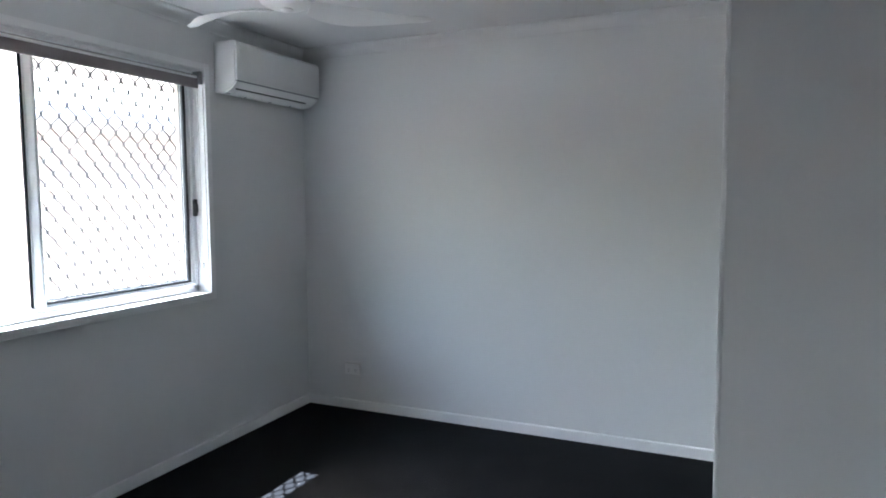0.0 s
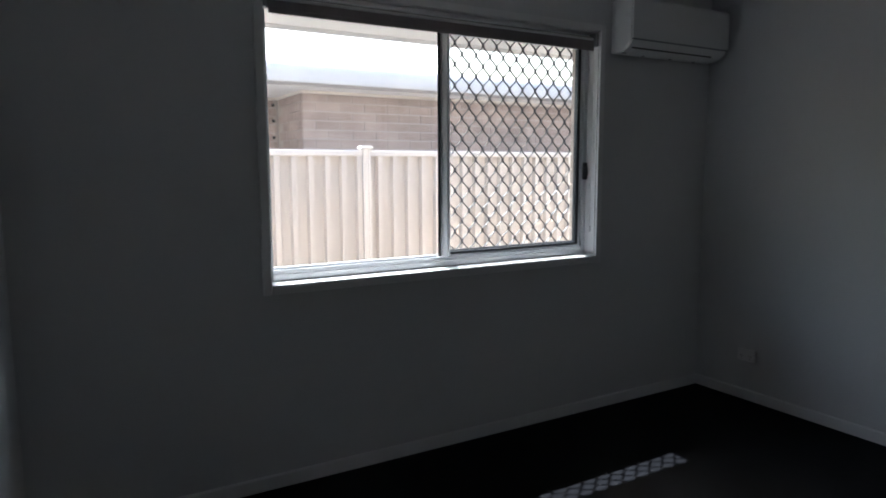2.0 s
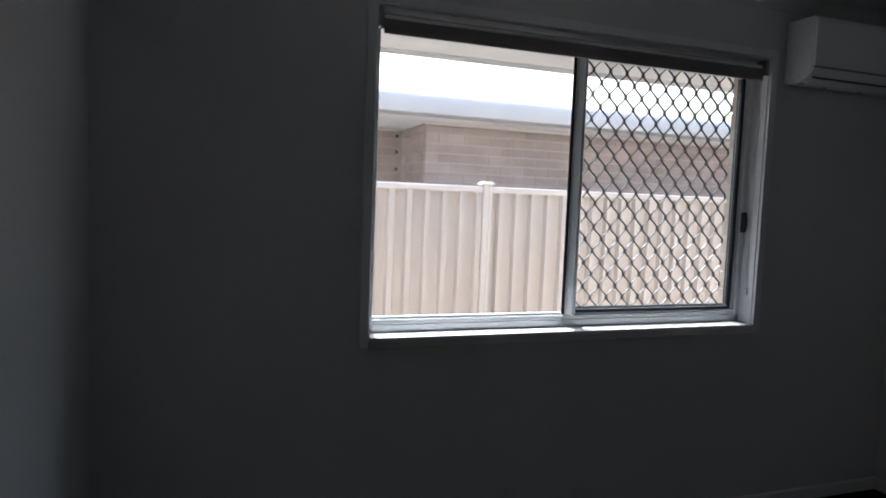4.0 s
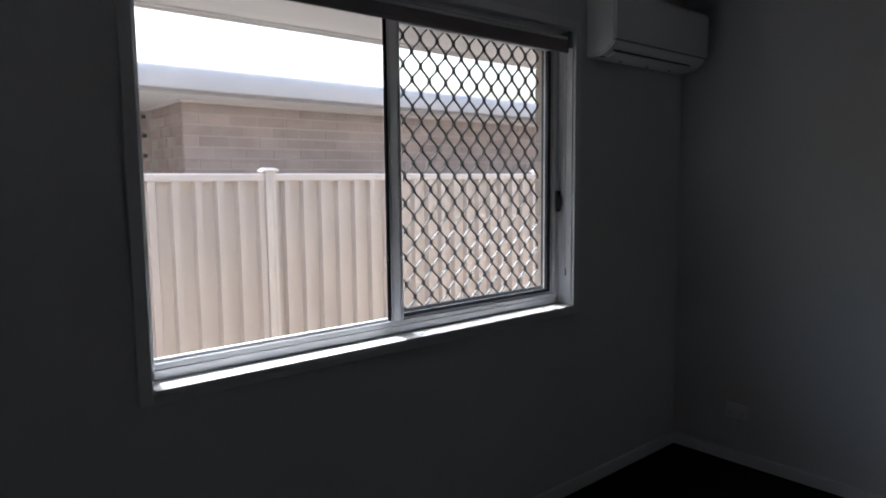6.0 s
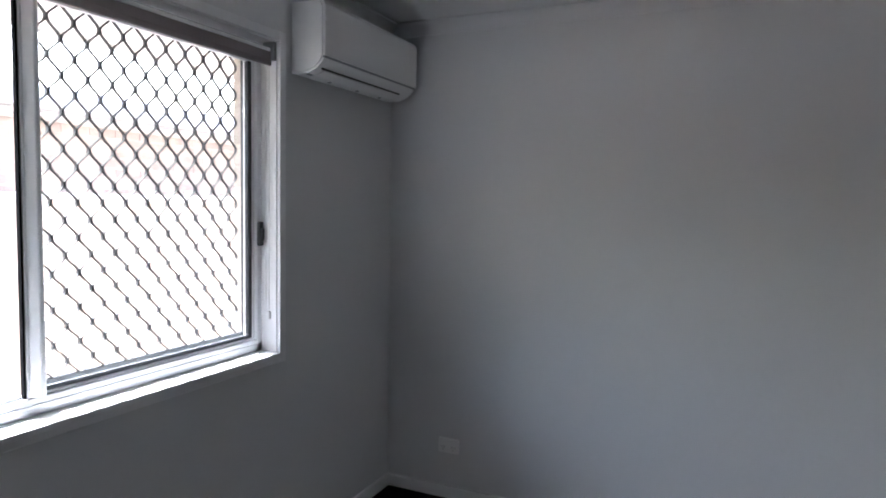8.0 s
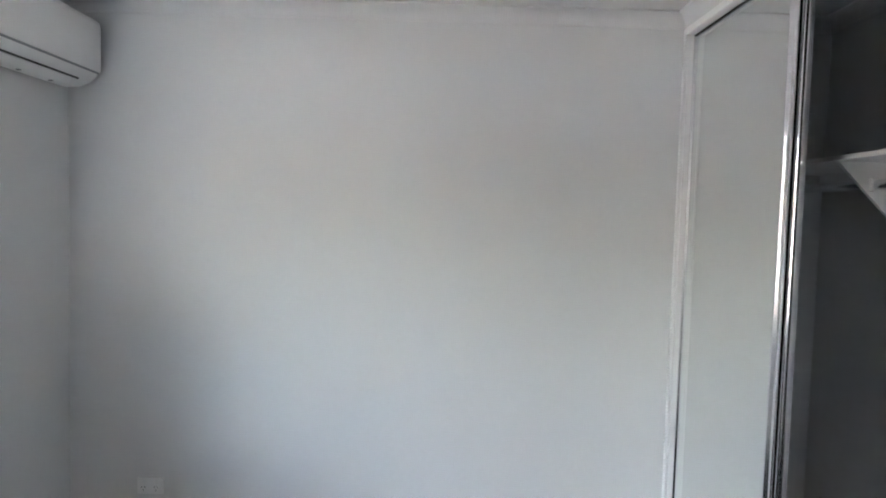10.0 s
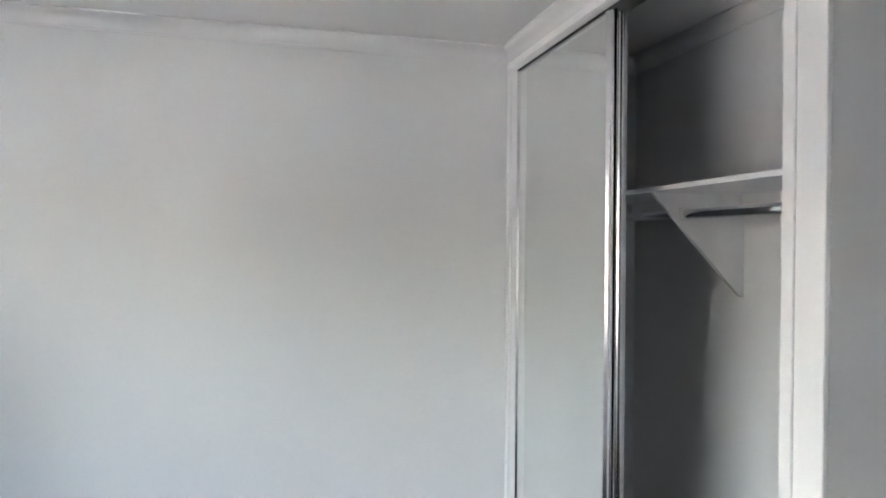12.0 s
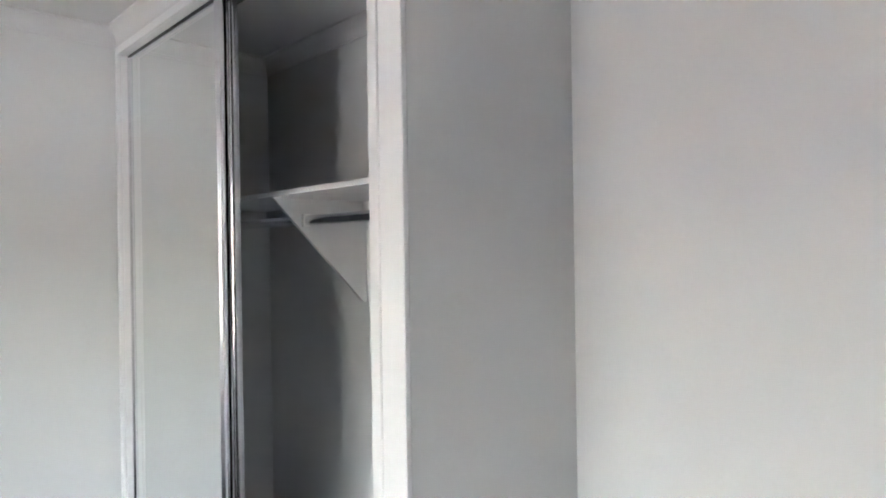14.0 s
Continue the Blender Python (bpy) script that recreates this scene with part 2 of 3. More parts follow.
skirting("baseboard_north", "x", 0.0, -1, 0.0, CX - 0.013)
skirting("baseboard_west", "y", 0.0, 1, SO, -0.012)
skirting("baseboard_stub", "x", ST, -1, CX, EX - 0.012)
skirting("baseboard_east", "y", EX, -1, SO, ST)
skirting("baseboard_south", "x", SO, 1, 0.012, 2.28)

# doorway lining
bm = bmesh.new()
box(bm, 2.33, 2.35, SO - 0.092, SO + 0.002, 0, 2.06, 0.002, 1)
box(bm, 3.11, 3.13, SO - 0.092, SO + 0.002, 0, 2.06, 0.002, 1)
box(bm, 2.35, 3.11, SO - 0.092, SO + 0.002, 2.04, 2.06, 0.002, 1)
structure("door_frame", bm, M_TRIM, "white painted timber lining of the open doorway", "door frame")

# wardrobe trims
bm = bmesh.new()
box(bm, CX - 0.013, CX, ST, -1.638, 0, HEAD + 0.03, 0.002, 1)
structure("wardrobe_architrave", bm, M_TRIM, "white painted upright architrave beside the wardrobe opening", "architrave")
bm = bmesh.new()
box(bm, CX - 0.006, CX + 0.10, -1.626, -1.593, 0, HEAD, 0.0025, 1)
box(bm, CX - 0.003, CX + 0.1, -1.638, -1.628, 0, HEAD, 0.001, 1)
structure("wardrobe_jamb", bm, M_TRIM, "white painted jamb lining of the wardrobe opening", "jamb")
bm = bmesh.new()
box(bm, CX - 0.010, CX + 0.004, -0.026, 0.0, 0, HEAD + 0.03, 0.0025, 1)
box(bm, CX + 0.004, CX + 0.10, -0.030, 0.0, 0, HEAD, 0.001, 1)
structure("wardrobe_far_jamb", bm, M_TRIM, "white painted far jamb lining of the wardrobe opening", "jamb")
bm = bmesh.new()
box(bm, CX - 0.010, CX - 0.0, -1.638, -0.026, HEAD, CE - DROP, 0.002, 1)
box(bm, CX, CX + 0.1, -1.593, -0.030, HEAD, HEAD + 0.018, 0.001, 1)
structure("wardrobe_head_trim", bm, M_TRIM, "thin white painted head trim over the wardrobe doors", "trim")
# flat black paints the shadow gap between head trim and mirror tops
bm = bmesh.new()
box(bm, CX + 0.026, CX + 0.096, -1.592, -0.031, HEAD - 0.007, HEAD - 0.0005)
structure("wardrobe_top_track", bm, M_BLACK, "double sliding track under the wardrobe head, black to draw the shadow gap", "track")
bm = bmesh.new()
box(bm, CX + 0.012, CX + 0.088, -1.592, -0.031, 0.0, 0.012, 0.002, 1)
structure("wardrobe_floor_track", bm, M_CHROME, "bright metal floor track for the wardrobe doors", "track")


# mirrored sliding doors
def sliding_door(x, y0, y1, near, sealed, label):
    d = thing("sliding_mirror_door", (x + 0.012, y1, 0.013), label, "wardrobe door", "sliding wardrobe doors")
    w, z1 = 0.026, HEAD - 0.009
    obs = []
    for a, b in ((y0, y0 + near), (y1 - w, y1)):
        bm = bmesh.new()
        u = b - a
        prof = [(x - 0.001, a), (x - 0.004, a + 0.002), (x - 0.0048, a + 0.3 * u), (x - 0.0062, a + 0.42 * u), (x - 0.0095, a + 0.55 * u),
                (x - 0.0125, a + 0.67 * u), (x - 0.0140, a + 0.78 * u), (x - 0.0140, a + 0.86 * u), (x - 0.0125, b - 0.001), (x - 0.006, b), (x + 0.013, b), (x + 0.013, a)]
        prism(bm, prof, "z", 0.014, z1)
        obs.append(part("stile", bm, M_CHROME, d, "bright chromed metal edge stile", smooth=True))
    if sealed:
        bm = bmesh.new()
        box(bm, x + 0.002, x + 0.008, y0 - 0.004, y0 - 0.0005, 0.014, z1)
        obs.append(part("edge_seal", bm, M_RUBBER, d, "black brush seal along the edge"))
    for z0, z2 in ((0.013, 0.05), (z1 - 0.007, z1)):
        bm = bmesh.new()
        box(bm, x - 0.007, x + 0.012, y0 + near, y1 - w, z0, z2, 0.0015, 1)
        obs.append(part("rail", bm, M_ALU_SILVER, d))
    bm = bmesh.new()
    box(bm, x - 0.005, x - 0.002, y0 + near, y1 - w, 0.05, z1 - 0.007)
    obs.append(part("mirror", bm, M_MIRROR, d, "plain silvered mirror panel"))
    bm = bmesh.new()
    box(bm, x - 0.0015, x + 0.0115, y0 + near, y1 - w, 0.05, z1 - 0.007)
    obs.append(part("backing_board", bm, M_GREY, d))
    for o in obs:
        o.location = -d.location
    return d


sliding_door(CX + 0.036, -0.839, -0.034, 0.034, True, "full-height mirrored sliding wardrobe door in a bright metal frame, closed over the front track")
sliding_door(CX + 0.062, -0.855, -0.092, 0.028, False, "full-height mirrored sliding wardrobe door parked behind the front one")

# wardrobe shelf, bracket, rods
SZ = 1.745
shelf = thing("wardrobe_shelf", (3.08, -0.8, SZ - 0.016), "white melamine shelf running the width of the wardrobe", "shelf")
bm = bmesh.new()
box(bm, 2.885, 3.27, ST + 0.09, -0.001, SZ - 0.016, SZ, 0.0015, 1)
o = part("board", bm, M_BOARD, shelf)
o.location = -shelf.location
bm = bmesh.new()
box(bm, 2.8825, 2.885, ST + 0.091, -0.002, SZ - 0.0155, SZ - 0.0005)
o = part("edge_strip", bm, M_PLASTIC, shelf)
o.location = -shelf.location
bm = bmesh.new()
box(bm, 3.254, 3.27, ST + 0.09, -0.725, SZ - 0.086, SZ - 0.016, 0.001, 1)
box(bm, 3.254, 3.27, -0.693, -0.001, SZ - 0.086, SZ - 0.016, 0.001, 1)
o = part("wall_cleat", bm, M_BOARD, shelf)
o.location = -shelf.location
bm = bmesh.new()
box(bm, 2.90, 3.254, ST + 0.09, ST + 0.106, SZ - 0.086, SZ - 0.016, 0.001, 1)
o = part("end_cleat", bm, M_BOARD, shelf)
o.location = -shelf.location

bracket = thing("shelf_bracket", (3.15, -0.716, 1.363), "triangular white melamine bracket board under the wardrobe shelf", "shelf bracket")
bm = bmesh.new()
prism(bm, [(2.897, SZ - 0.016), (3.27, SZ - 0.016), (3.27, 1.363), (3.257, 1.363)], "y", -0.724, -0.708)
part("board", bm, M_BOARD, bracket).location = -bracket.location
bm = bmesh.new()
prism(bm, [(2.8955, SZ - 0.016), (2.897, SZ - 0.016), (3.257, 1.363), (3.2555, 1.363)], "y", -0.7243, -0.7077)
part("edge_band", bm, M_PLASTIC, bracket).location = -bracket.location


def rod(y0, y1, label):
    r = thing("hanging_rod", (3.014, y0, 1.655), label, "hanging rod", "wardrobe hanging rods")
    bm = bmesh.new()
    tube(bm, (0, 0.004, 0), (0, y1 - y0 - 0.004, 0), 0.0125, 24)
    for v in bm.verts:
        v.co.x *= 0.68
        v.co.z *= 1.3
    part("tube", bm, M_ROD, r, smooth=True)
    for y, s in ((0, 1), (y1 - y0, -1)):
        bm = bmesh.new()
        a, b = sorted((y, y + s * 0.014))
        box(bm, -0.016, 0.016, a, b, -0.024, 0.022, 0.004, 2)
        part("end_socket", bm, M_PLASTIC, r, "small white plastic rod socket")
    return r


rod(ST + 0.106, -0.724, "bright chromed wardrobe hanging rod between the end wall and the bracket")
rod(-0.708, -0.0, "bright chromed wardrobe hanging rod behind the parked doors")

# ---- window ----
bm = bmesh.new()
box(bm, -0.122, 0.004, WY0 - 0.018, WY0, WZ0 - 0.018, WZ1 + 0.018, 0.001, 1)
box(bm, -0.122, 0.004, WY1, WY1 + 0.018, WZ0 - 0.018, WZ1 + 0.018, 0.001, 1)
box(bm, -0.122, 0.004, WY0, WY1, WZ1, WZ1 + 0.018, 0.001, 1)
structure("window_reveal", bm, M_TRIM, "white painted timber lining of the window opening", "window reveal")
bm = bmesh.new()
box(bm, -0.122, 0.027, WY0, WY1, WZ0 - 0.018, WZ0, 0.003, 2)
structure("window_sill", bm, M_TRIM, "glossy white painted timber window sill in sunlight", "window sill")
AW = 0.042
bm = bmesh.new()
box(bm, 0.0, 0.018, WY0 - AW, WY0 - 0.005, WZ0 - AW, WZ1 + AW, 0.003, 2)
box(bm, 0.0, 0.018, WY1 + 0.005, WY1 + AW, WZ0 - AW, WZ1 + AW, 0.003, 2)
box(bm, 0.0, 0.0175, WY0 - 0.005, WY1 + 0.005, WZ0 - AW, WZ0 - 0.0185, 0.003, 2)
box(bm, 0.0, 0.0175, WY0 - 0.005, WY1 + 0.005, WZ1 + 0.005, WZ1 + AW, 0.003, 2)
structure("window_architrave", bm, M_TRIM, "narrow white painted architrave around the window", "architrave")

win = tagged(new("window_1"), "white aluminium two-pane sliding window above the sill, shut", "window", kind="structure")
FX = -0.07
bm = bmesh.new()
box(bm, FX - 0.07, FX, WY0, WY1, WZ0, WZ0 + 0.03, 0.002, 1)
box(bm, FX - 0.07, FX - 0.002, WY0, WY1, WZ0 + 0.03, WZ0 + 0.048, 0.002, 1)
box(bm, FX - 0.07, FX, WY0, WY1, WZ1 - 0.045, WZ1, 0.002, 1)
box(bm, FX - 0.07, FX, WY0, WY0 + 0.028, WZ0, WZ1, 0.002, 1)
box(bm, FX - 0.07, FX, WY1 - 0.026, WY1, WZ0, WZ1, 0.002, 1)
part("window_frame", bm, M_ALU, win)
MUL = -1.843
for name, y0, y1, xo in (("fixed_sash", WY0 + 0.028, MUL - 0.027, -0.016), ("sliding_sash", MUL - 0.018, WY1 - 0.027, -0.012)):
    x1 = FX + xo
    bm = bmesh.new()
    z0, z1 = WZ0 + 0.05, WZ1 - 0.045
    if name == "sliding_sash":
        box(bm, x1 - 0.022, x1, y0, y0 + 0.026, z0, z1, 0.002, 1)
        prism(bm, [(x1 + 0.0002, y0 + 0.002), (x1 + 0.004, y0 + 0.003), (x1 + 0.006, y0 + 0.007), (x1 + 0.004, y0 + 0.009), (x1 + 0.024, y0 + 0.026),
                   (x1 + 0.026, y0 + 0.030), (x1 + 0.020, y0 + 0.044), (x1 - 0.018, y0 + 0.044), (x1 - 0.018, y0 + 0.0262), (x1 + 0.0002, y0 + 0.0262)], "z", z0, z1)
        box(bm, x1 - 0.022, x1, y1 - 0.012, y1, z0, z1, 0.002, 1)
        box(bm, x1 - 0.022, x1, y0 + 0.044, y1 - 0.012, z0, z0 + 0.006, 0.001, 1)
        box(bm, x1 - 0.022, x1, y0 + 0.044, y1 - 0.012, z1 - 0.03, z1, 0.002, 1)
        g0, g1, h0, h1 = y0 + 0.044, y1 - 0.012, z0 + 0.006, z1 - 0.03
    else:
        box(bm, x1 - 0.02, x1, y0, y1, z0, z0 + 0.008, 0.001, 1)
        box(bm, x1 - 0.02, x1, y0, y1, z1 - 0.012, z1, 0.001, 1)
        g0, g1, h0, h1 = y0, y1 - 0.006, z0 + 0.008, z1 - 0.012
    sash = part(name, bm, M_ALU, win)
    if name == "sliding_sash":
        bm = bmesh.new()
        box(bm, x1 - 0.020, x1 - 0.004, y1 - 0.032, y1 - 0.0125, z0 + 0.02, z1 - 0.03)
        box(bm, x1 - 0.018, x1 - 0.004, y0 + 0.0445, y1 - 0.0125, z0 + 0.0065, z0 + 0.019)
        part("glazing_gasket", bm, M_SCREEN, sash, "black rubber glazing strip")
        g1 -= 0.020
        h0 += 0.013
    bm = bmesh.new()
    box(bm, x1 - 0.013, x1 - 0.008, g0, g1, h0, h1)
    pane = part("pane", bm, M_GLASS, sash)
    pane.visible_shadow = False
bm = bmesh.new()
box(bm, FX - 0.024, FX - 0.010, MUL - 0.0245, MUL - 0.0185, WZ0 + 0.05, WZ1 - 0.045)
part("meeting_gasket", bm, M_RUBBER, win, "black rubber and mohair seal strip between the sashes")
bm = bmesh.new()
box(bm, FX - 0.0, FX + 0.016, WY1 - 0.030, WY1 - 0.004, 1.325, 1.42, 0.005, 2)
box(bm, FX + 0.008, FX + 0.024, WY1 - 0.024, WY1 - 0.008, 1.345, 1.395, 0.005, 2)
part("latch", bm, M_BLACK, win, "black plastic sash latch", smooth=True)

# security grille outside the sliding pane
SX = FX - 0.085
gy0, gy1, gz0, gz1 = MUL + 0.040, -0.934, WZ0 + 0.045, WZ1 - 0.03
grille = thing("security_grille", (SX, (gy0 + gy1) / 2, gz0), "dark-framed diamond security grille outside the sliding pane", "security screen")
fw = 0.050
for name, a in (("frame_side", (gy0 - 0.012, gy0 + 0.006, gz0, gz1)), ("frame_side", (gy1 - 0.0, gy1 + fw, gz0, gz1)),
                ("frame_rail", (gy0 + 0.006, gy1 - 0.0, gz0, gz0 + 0.026)), ("frame_rail", (gy0 + 0.006, gy1 - 0.0, gz1 - 0.022, gz1))):
    bm = bmesh.new()
    box(bm, SX - 0.008, SX + 0.010, *a, 0.002, 1)
    part(name, bm, M_SCREEN, grille).location = -grille.location
for i in range(4):
    bm = bmesh.new()
    z = gz0 + 0.2 + i * 0.23
    tube(bm, (SX + 0.010, gy1 + fw / 2, z), (SX + 0.013, gy1 + fw / 2, z), 0.005, 10)
    part("rivet", bm, M_BLACK, grille).location = -grille.location
PZ, PY = 0.105, 0.085
KY, KZ = -1.731, 1.173      # one joint of the grille


def strand(y, phase):
    """One bent strip of the grille: it swings a quarter of a cell to either side and meets its neighbours at the joints."""
    bm = bmesh.new()
    rows = []
    z = gz0 + 0.02
    k = 0
    while z < gz1 - 0.018:
        u = (z - KZ) / PZ + 0.5 + phase
        w = max(-1.0, min(1.0, 1.38 * (2 * abs(2 * (u - math.floor(u + 0.5))) - 1)))
        w = math.sin(w * pi / 2) * 0.35 + w * 0.65
        yy = y + w * (PY / 4 - 0.0024)
        rows.append([bm.verts.new((SX + dx, yy + dy, z)) for dx, dy in ((-0.0055, -0.0020), (0.0055, -0.0020), (0.0055, 0.0020), (-0.0055, 0.0020))])
        z += PZ / 12
    for a, b in zip(rows, rows[1:]):
        for i in range(4):
            bm.faces.new((a[i], a[(i + 1) % 4], b[(i + 1) % 4], b[i]))
    bm.faces.new(rows[0][::-1])
    bm.faces.new(rows[-1])
    o = part("strand", bm, M_STRAND, grille)
    o.location = -grille.location


j0 = math.ceil((gy0 + 0.010 - KY) / (PY / 2))
j1 = math.floor((gy1 - 0.002 - KY) / (PY / 2))
for j in range(j0, j1 + 1):
    strand(KY - PY / 4 + j * PY / 2, 0.5 * (j % 2))
knots = bmesh.new()
for j in range(j0, j1):
    for k in range(-5, 12):
        zk = KZ + PZ * (k + 0.5 * (j % 2))
        if gz0 + 0.03 < zk < gz1 - 0.03:
            yk = KY + j * PY / 2
            box(knots, SX - 0.0068, SX + 0.0068, yk - 0.0045, yk + 0.0045, zk - 0.009, zk + 0.009, 0.0015, 1)
o = part("joint_clips", knots, M_SCREEN, grille, "rows of small dark crimped joints")
o["kind"] = "stuff"
o.location = -grille.location

# roller blind, rolled up
blind = thing("roller_blind", (-0.012, (WY0 + WY1) / 2, 2.0), "brown-grey fabric roller blind rolled fully up under the window head", "roller blind")
obs = []
bm = bmesh.new()
tube(bm, (-0.026, WY0 + 0.025, 2.066), (-0.026, WY1 - 0.03, 2.066), 0.026, 24)
obs.append(part("fabric_roll", bm, M_BLIND, blind, smooth=True))
bm = bmesh.new()
box(bm, 0.0035, 0.0055, WY0 + 0.022, WY1 - 0.035, 2.03, 2.067)
obs.append(part("fabric_drop", bm, M_BLIND, blind))
bm = bmesh.new()
box(bm, -0.001, 0.010, WY0 + 0.022, WY1 - 0.035, 2.014, 2.034, 0.004, 2)
obs.append(part("bottom_bar", bm, M_BLIND, blind, "fabric-covered bottom bar"))
bm = bmesh.new()
box(bm, 0.001, 0.009, WY0 + 0.020, WY1 - 0.040, 2.0675, 2.081, 0.003, 2)
obs.append(part("top_rail", bm, M_PLASTIC, blind, "thin white top rail", smooth=True))
for y in (WY0 + 0.001, WY1 - 0.018):
    bm = bmesh.new()
    box(bm, -0.048, 0.006, y, y + 0.017, 2.04, 2.11, 0.003, 2)
    obs.append(part("end_bracket", bm, M_GREY, blind, "grey plastic end bracket"))
bm = bmesh.new()
for dx in (-0.012, 0.004):
    tube(bm, (-0.03 + dx, WY1 - 0.008, 1.06), (-0.03 + dx, WY1 - 0.008, 2.06), 0.0012, 6)
obs.append(part("pull_chain", bm, M_PLASTIC, blind, "thin white bead pull chain"))
for o in obs:
    o.location = -blind.location
bm = bmesh.new()
box(bm, -0.038, -0.022, WY1 - 0.012, WY1 - 0.0005, 1.035, 1.066, 0.003, 2)
tagged(part("chain_clip", bm, M_PLASTIC), "small clear-white chain clip screwed to the window reveal", "chain clip")

# ---- air conditioner ----
AY0, AY1 = -0.826, -0.047
ac = thing("air_conditioner", (0.0, (AY0 + AY1) / 2, 2.0), "white wall-mounted split air conditioner, flap shut, beside the window", "air conditioner")
obs = []
bm = bmesh.new()
prof = [(0.0, 2.012), (0.025, 2.008), (0.075, 2.010), (0.118, 2.026), (0.146, 2.050), (0.155, 2.068), (0.155, 2.258), (0.146, 2.278), (0.13, 2.288), (0.0, 2.288)]
prism(bm, prof, "y", AY0, AY1)
bmesh.ops.bevel(bm, geom=[e for e in bm.edges if abs((e.verts[0].co - e.verts[1].co).y) < 0.01], offset=0.007, segments=3, affect="EDGES")
obs.append(part("body", bm, M_PLASTIC, ac, smooth=True))
bm = bmesh.new()
prof = [(0.1555, 2.072), (0.162, 2.072), (0.164, 2.080), (0.164, 2.258), (0.158, 2.276), (0.145, 2.286), (0.139, 2.2875), (0.1555, 2.266)]
prism(bm, prof, "y", AY0 - 0.0012, AY1 + 0.0012)
bmesh.ops.bevel(bm, geom=[e for e in bm.edges if abs((e.verts[0].co - e.verts[1].co).y) < 0.01], offset=0.002, segments=2, affect="EDGES")
obs.append(part("front_panel", bm, M_PLASTIC, ac, "smooth white front panel", smooth=True))
bm = bmesh.new()
box(bm, 0.146, 0.1575, AY0 + 0.006, AY1 - 0.006, 2.064, 2.0715)
obs.append(part("panel_gap", bm, M_GREY, ac, "dark seam under the front panel"))


def slanted(x0, z0, x1, z1, t, y0, y1):
    d = Vector((x1 - x0, z1 - z0)).normalized()
    nx, nz = d.y * t, -d.x * t
    bm = bmesh.new()
    prism(bm, [(x0, z0), (x1, z1), (x1 + nx, z1 + nz), (x0 + nx, z0 + nz)], "y", y0, y1)
    return bm


obs.append(part("air_flap", slanted(0.080, 2.0115, 0.118, 2.0255, 0.004, AY0 + 0.06, AY1 - 0.07), M_PLASTIC, ac, "long white air flap"))
obs.append(part("outlet_slot", slanted(0.1195, 2.0271, 0.1250, 2.0318, 0.0030, AY0 + 0.035, AY1 - 0.10), M_BLACK, ac, "dark gap above the flap"))
for y in (AY0 + 0.2, AY0 + 0.42, AY0 + 0.62):
    bm = bmesh.new()
    box(bm, 0.035, 0.050, y, y + 0.012, 2.0055, 2.010, 0.001, 1)
    obs.append(part("bottom_catch", bm, M_GREY, ac))
bm = bmesh.new()
box(bm, 0.060, 0.072, AY0 + 0.02, AY0 + 0.05, 2.0062, 2.0095)
obs.append(part("badge", bm, M_GREY, ac, "tiny grey rating label"))
for k in range(9):
    bm = bmesh.new()
    y = AY0 + 0.05 + k * 0.077
    box(bm, 0.03, 0.12, y, y + 0.05, 2.2875, 2.2905)
    obs.append(part("intake_slat", bm, M_GREY, ac))
for o in obs:
    o.location = -ac.location


# ---- double power point ----
def power_point(x, z):
    p = thing("power_point", (x, 0.0, z), "white double power point with two rocker switches, low on the wall", "power point")
    bm = bmesh.new()
    box(bm, -0.055, 0.055, -0.016, 0.0, -0.038, 0.036, 0.003, 2)
    part("plate", bm, M_PLASTIC, p)
    for s in (-1, 1):
        bm = bmesh.new()
        box(bm, s * 0.028 - 0.006, s * 0.028 + 0.006, -0.0195, -0.016, 0.010, 0.026, 0.001, 1)
        part("switch", bm, M_PLASTIC, p)
        bm = bmesh.new()
        for a, b in ((-0.007, 30), (0.007, -30)):
            c = Vector((s * 0.028 + a, 0, -0.006))
            t = Vector((sin(radians(b)), 0, cos(radians(b)))) * 0.004
            q = Vector((t.z, 0, -t.x)) * 0.28
            vs = [c + t + q, c + t - q, c - t - q, c - t + q]
            prism(bm, [(v.x, v.z) for v in vs], "y", -0.0164, -0.016)
        box(bm, s * 0.028 - 0.0011, s * 0.028 + 0.0011, -0.0164, -0.016, -0.024, -0.015)
        part("socket_holes", bm, M_BLACK, p)
    return p


power_point(0.358, 0.281)

# ---- ceiling fan ----
FANX, FANY, FANZ = 1.077, -1.584, 2.16
HUBZ = FANZ + 0.034
fan = thing("ceiling_fan", (FANX, FANY, CE), "white three-blade ceiling fan at rest under the ceiling", "ceiling fan")
bm = bmesh.new()
lathe(bm, [(0.062, CE), (0.065, CE - 0.02), (0.052, CE - 0.045), (0.02, CE - 0.055)], FANX, FANY)
part("canopy", bm, M_PLASTIC, fan, smooth=True).location = -fan.location
bm = bmesh.new()
tube(bm, (FANX, FANY, CE - 0.054), (FANX, FANY, HUBZ + 0.06), 0.012)
part("down_rod", bm, M_PLASTIC, fan, smooth=True).location = -fan.location
bm = bmesh.new()
lathe(bm, [(0.03, HUBZ + 0.075), (0.085, HUBZ + 0.062), (0.105, HUBZ + 0.03), (0.108, HUBZ - 0.005), (0.098, HUBZ - 0.028), (0.07, HUBZ - 0.042), (0.03, HUBZ - 0.048)], FANX, FANY)
part("motor_housing", bm, M_PLASTIC, fan, smooth=True).location = -fan.location
bm = bmesh.new()
lathe(bm, [(0.02, HUBZ - 0.046), (0.026, HUBZ - 0.052), (0.018, HUBZ - 0.058), (0.004, HUBZ - 0.060)], FANX, FANY, 20)
part("cap", bm, M_PLASTIC, fan, smooth=True).location = -fan.location


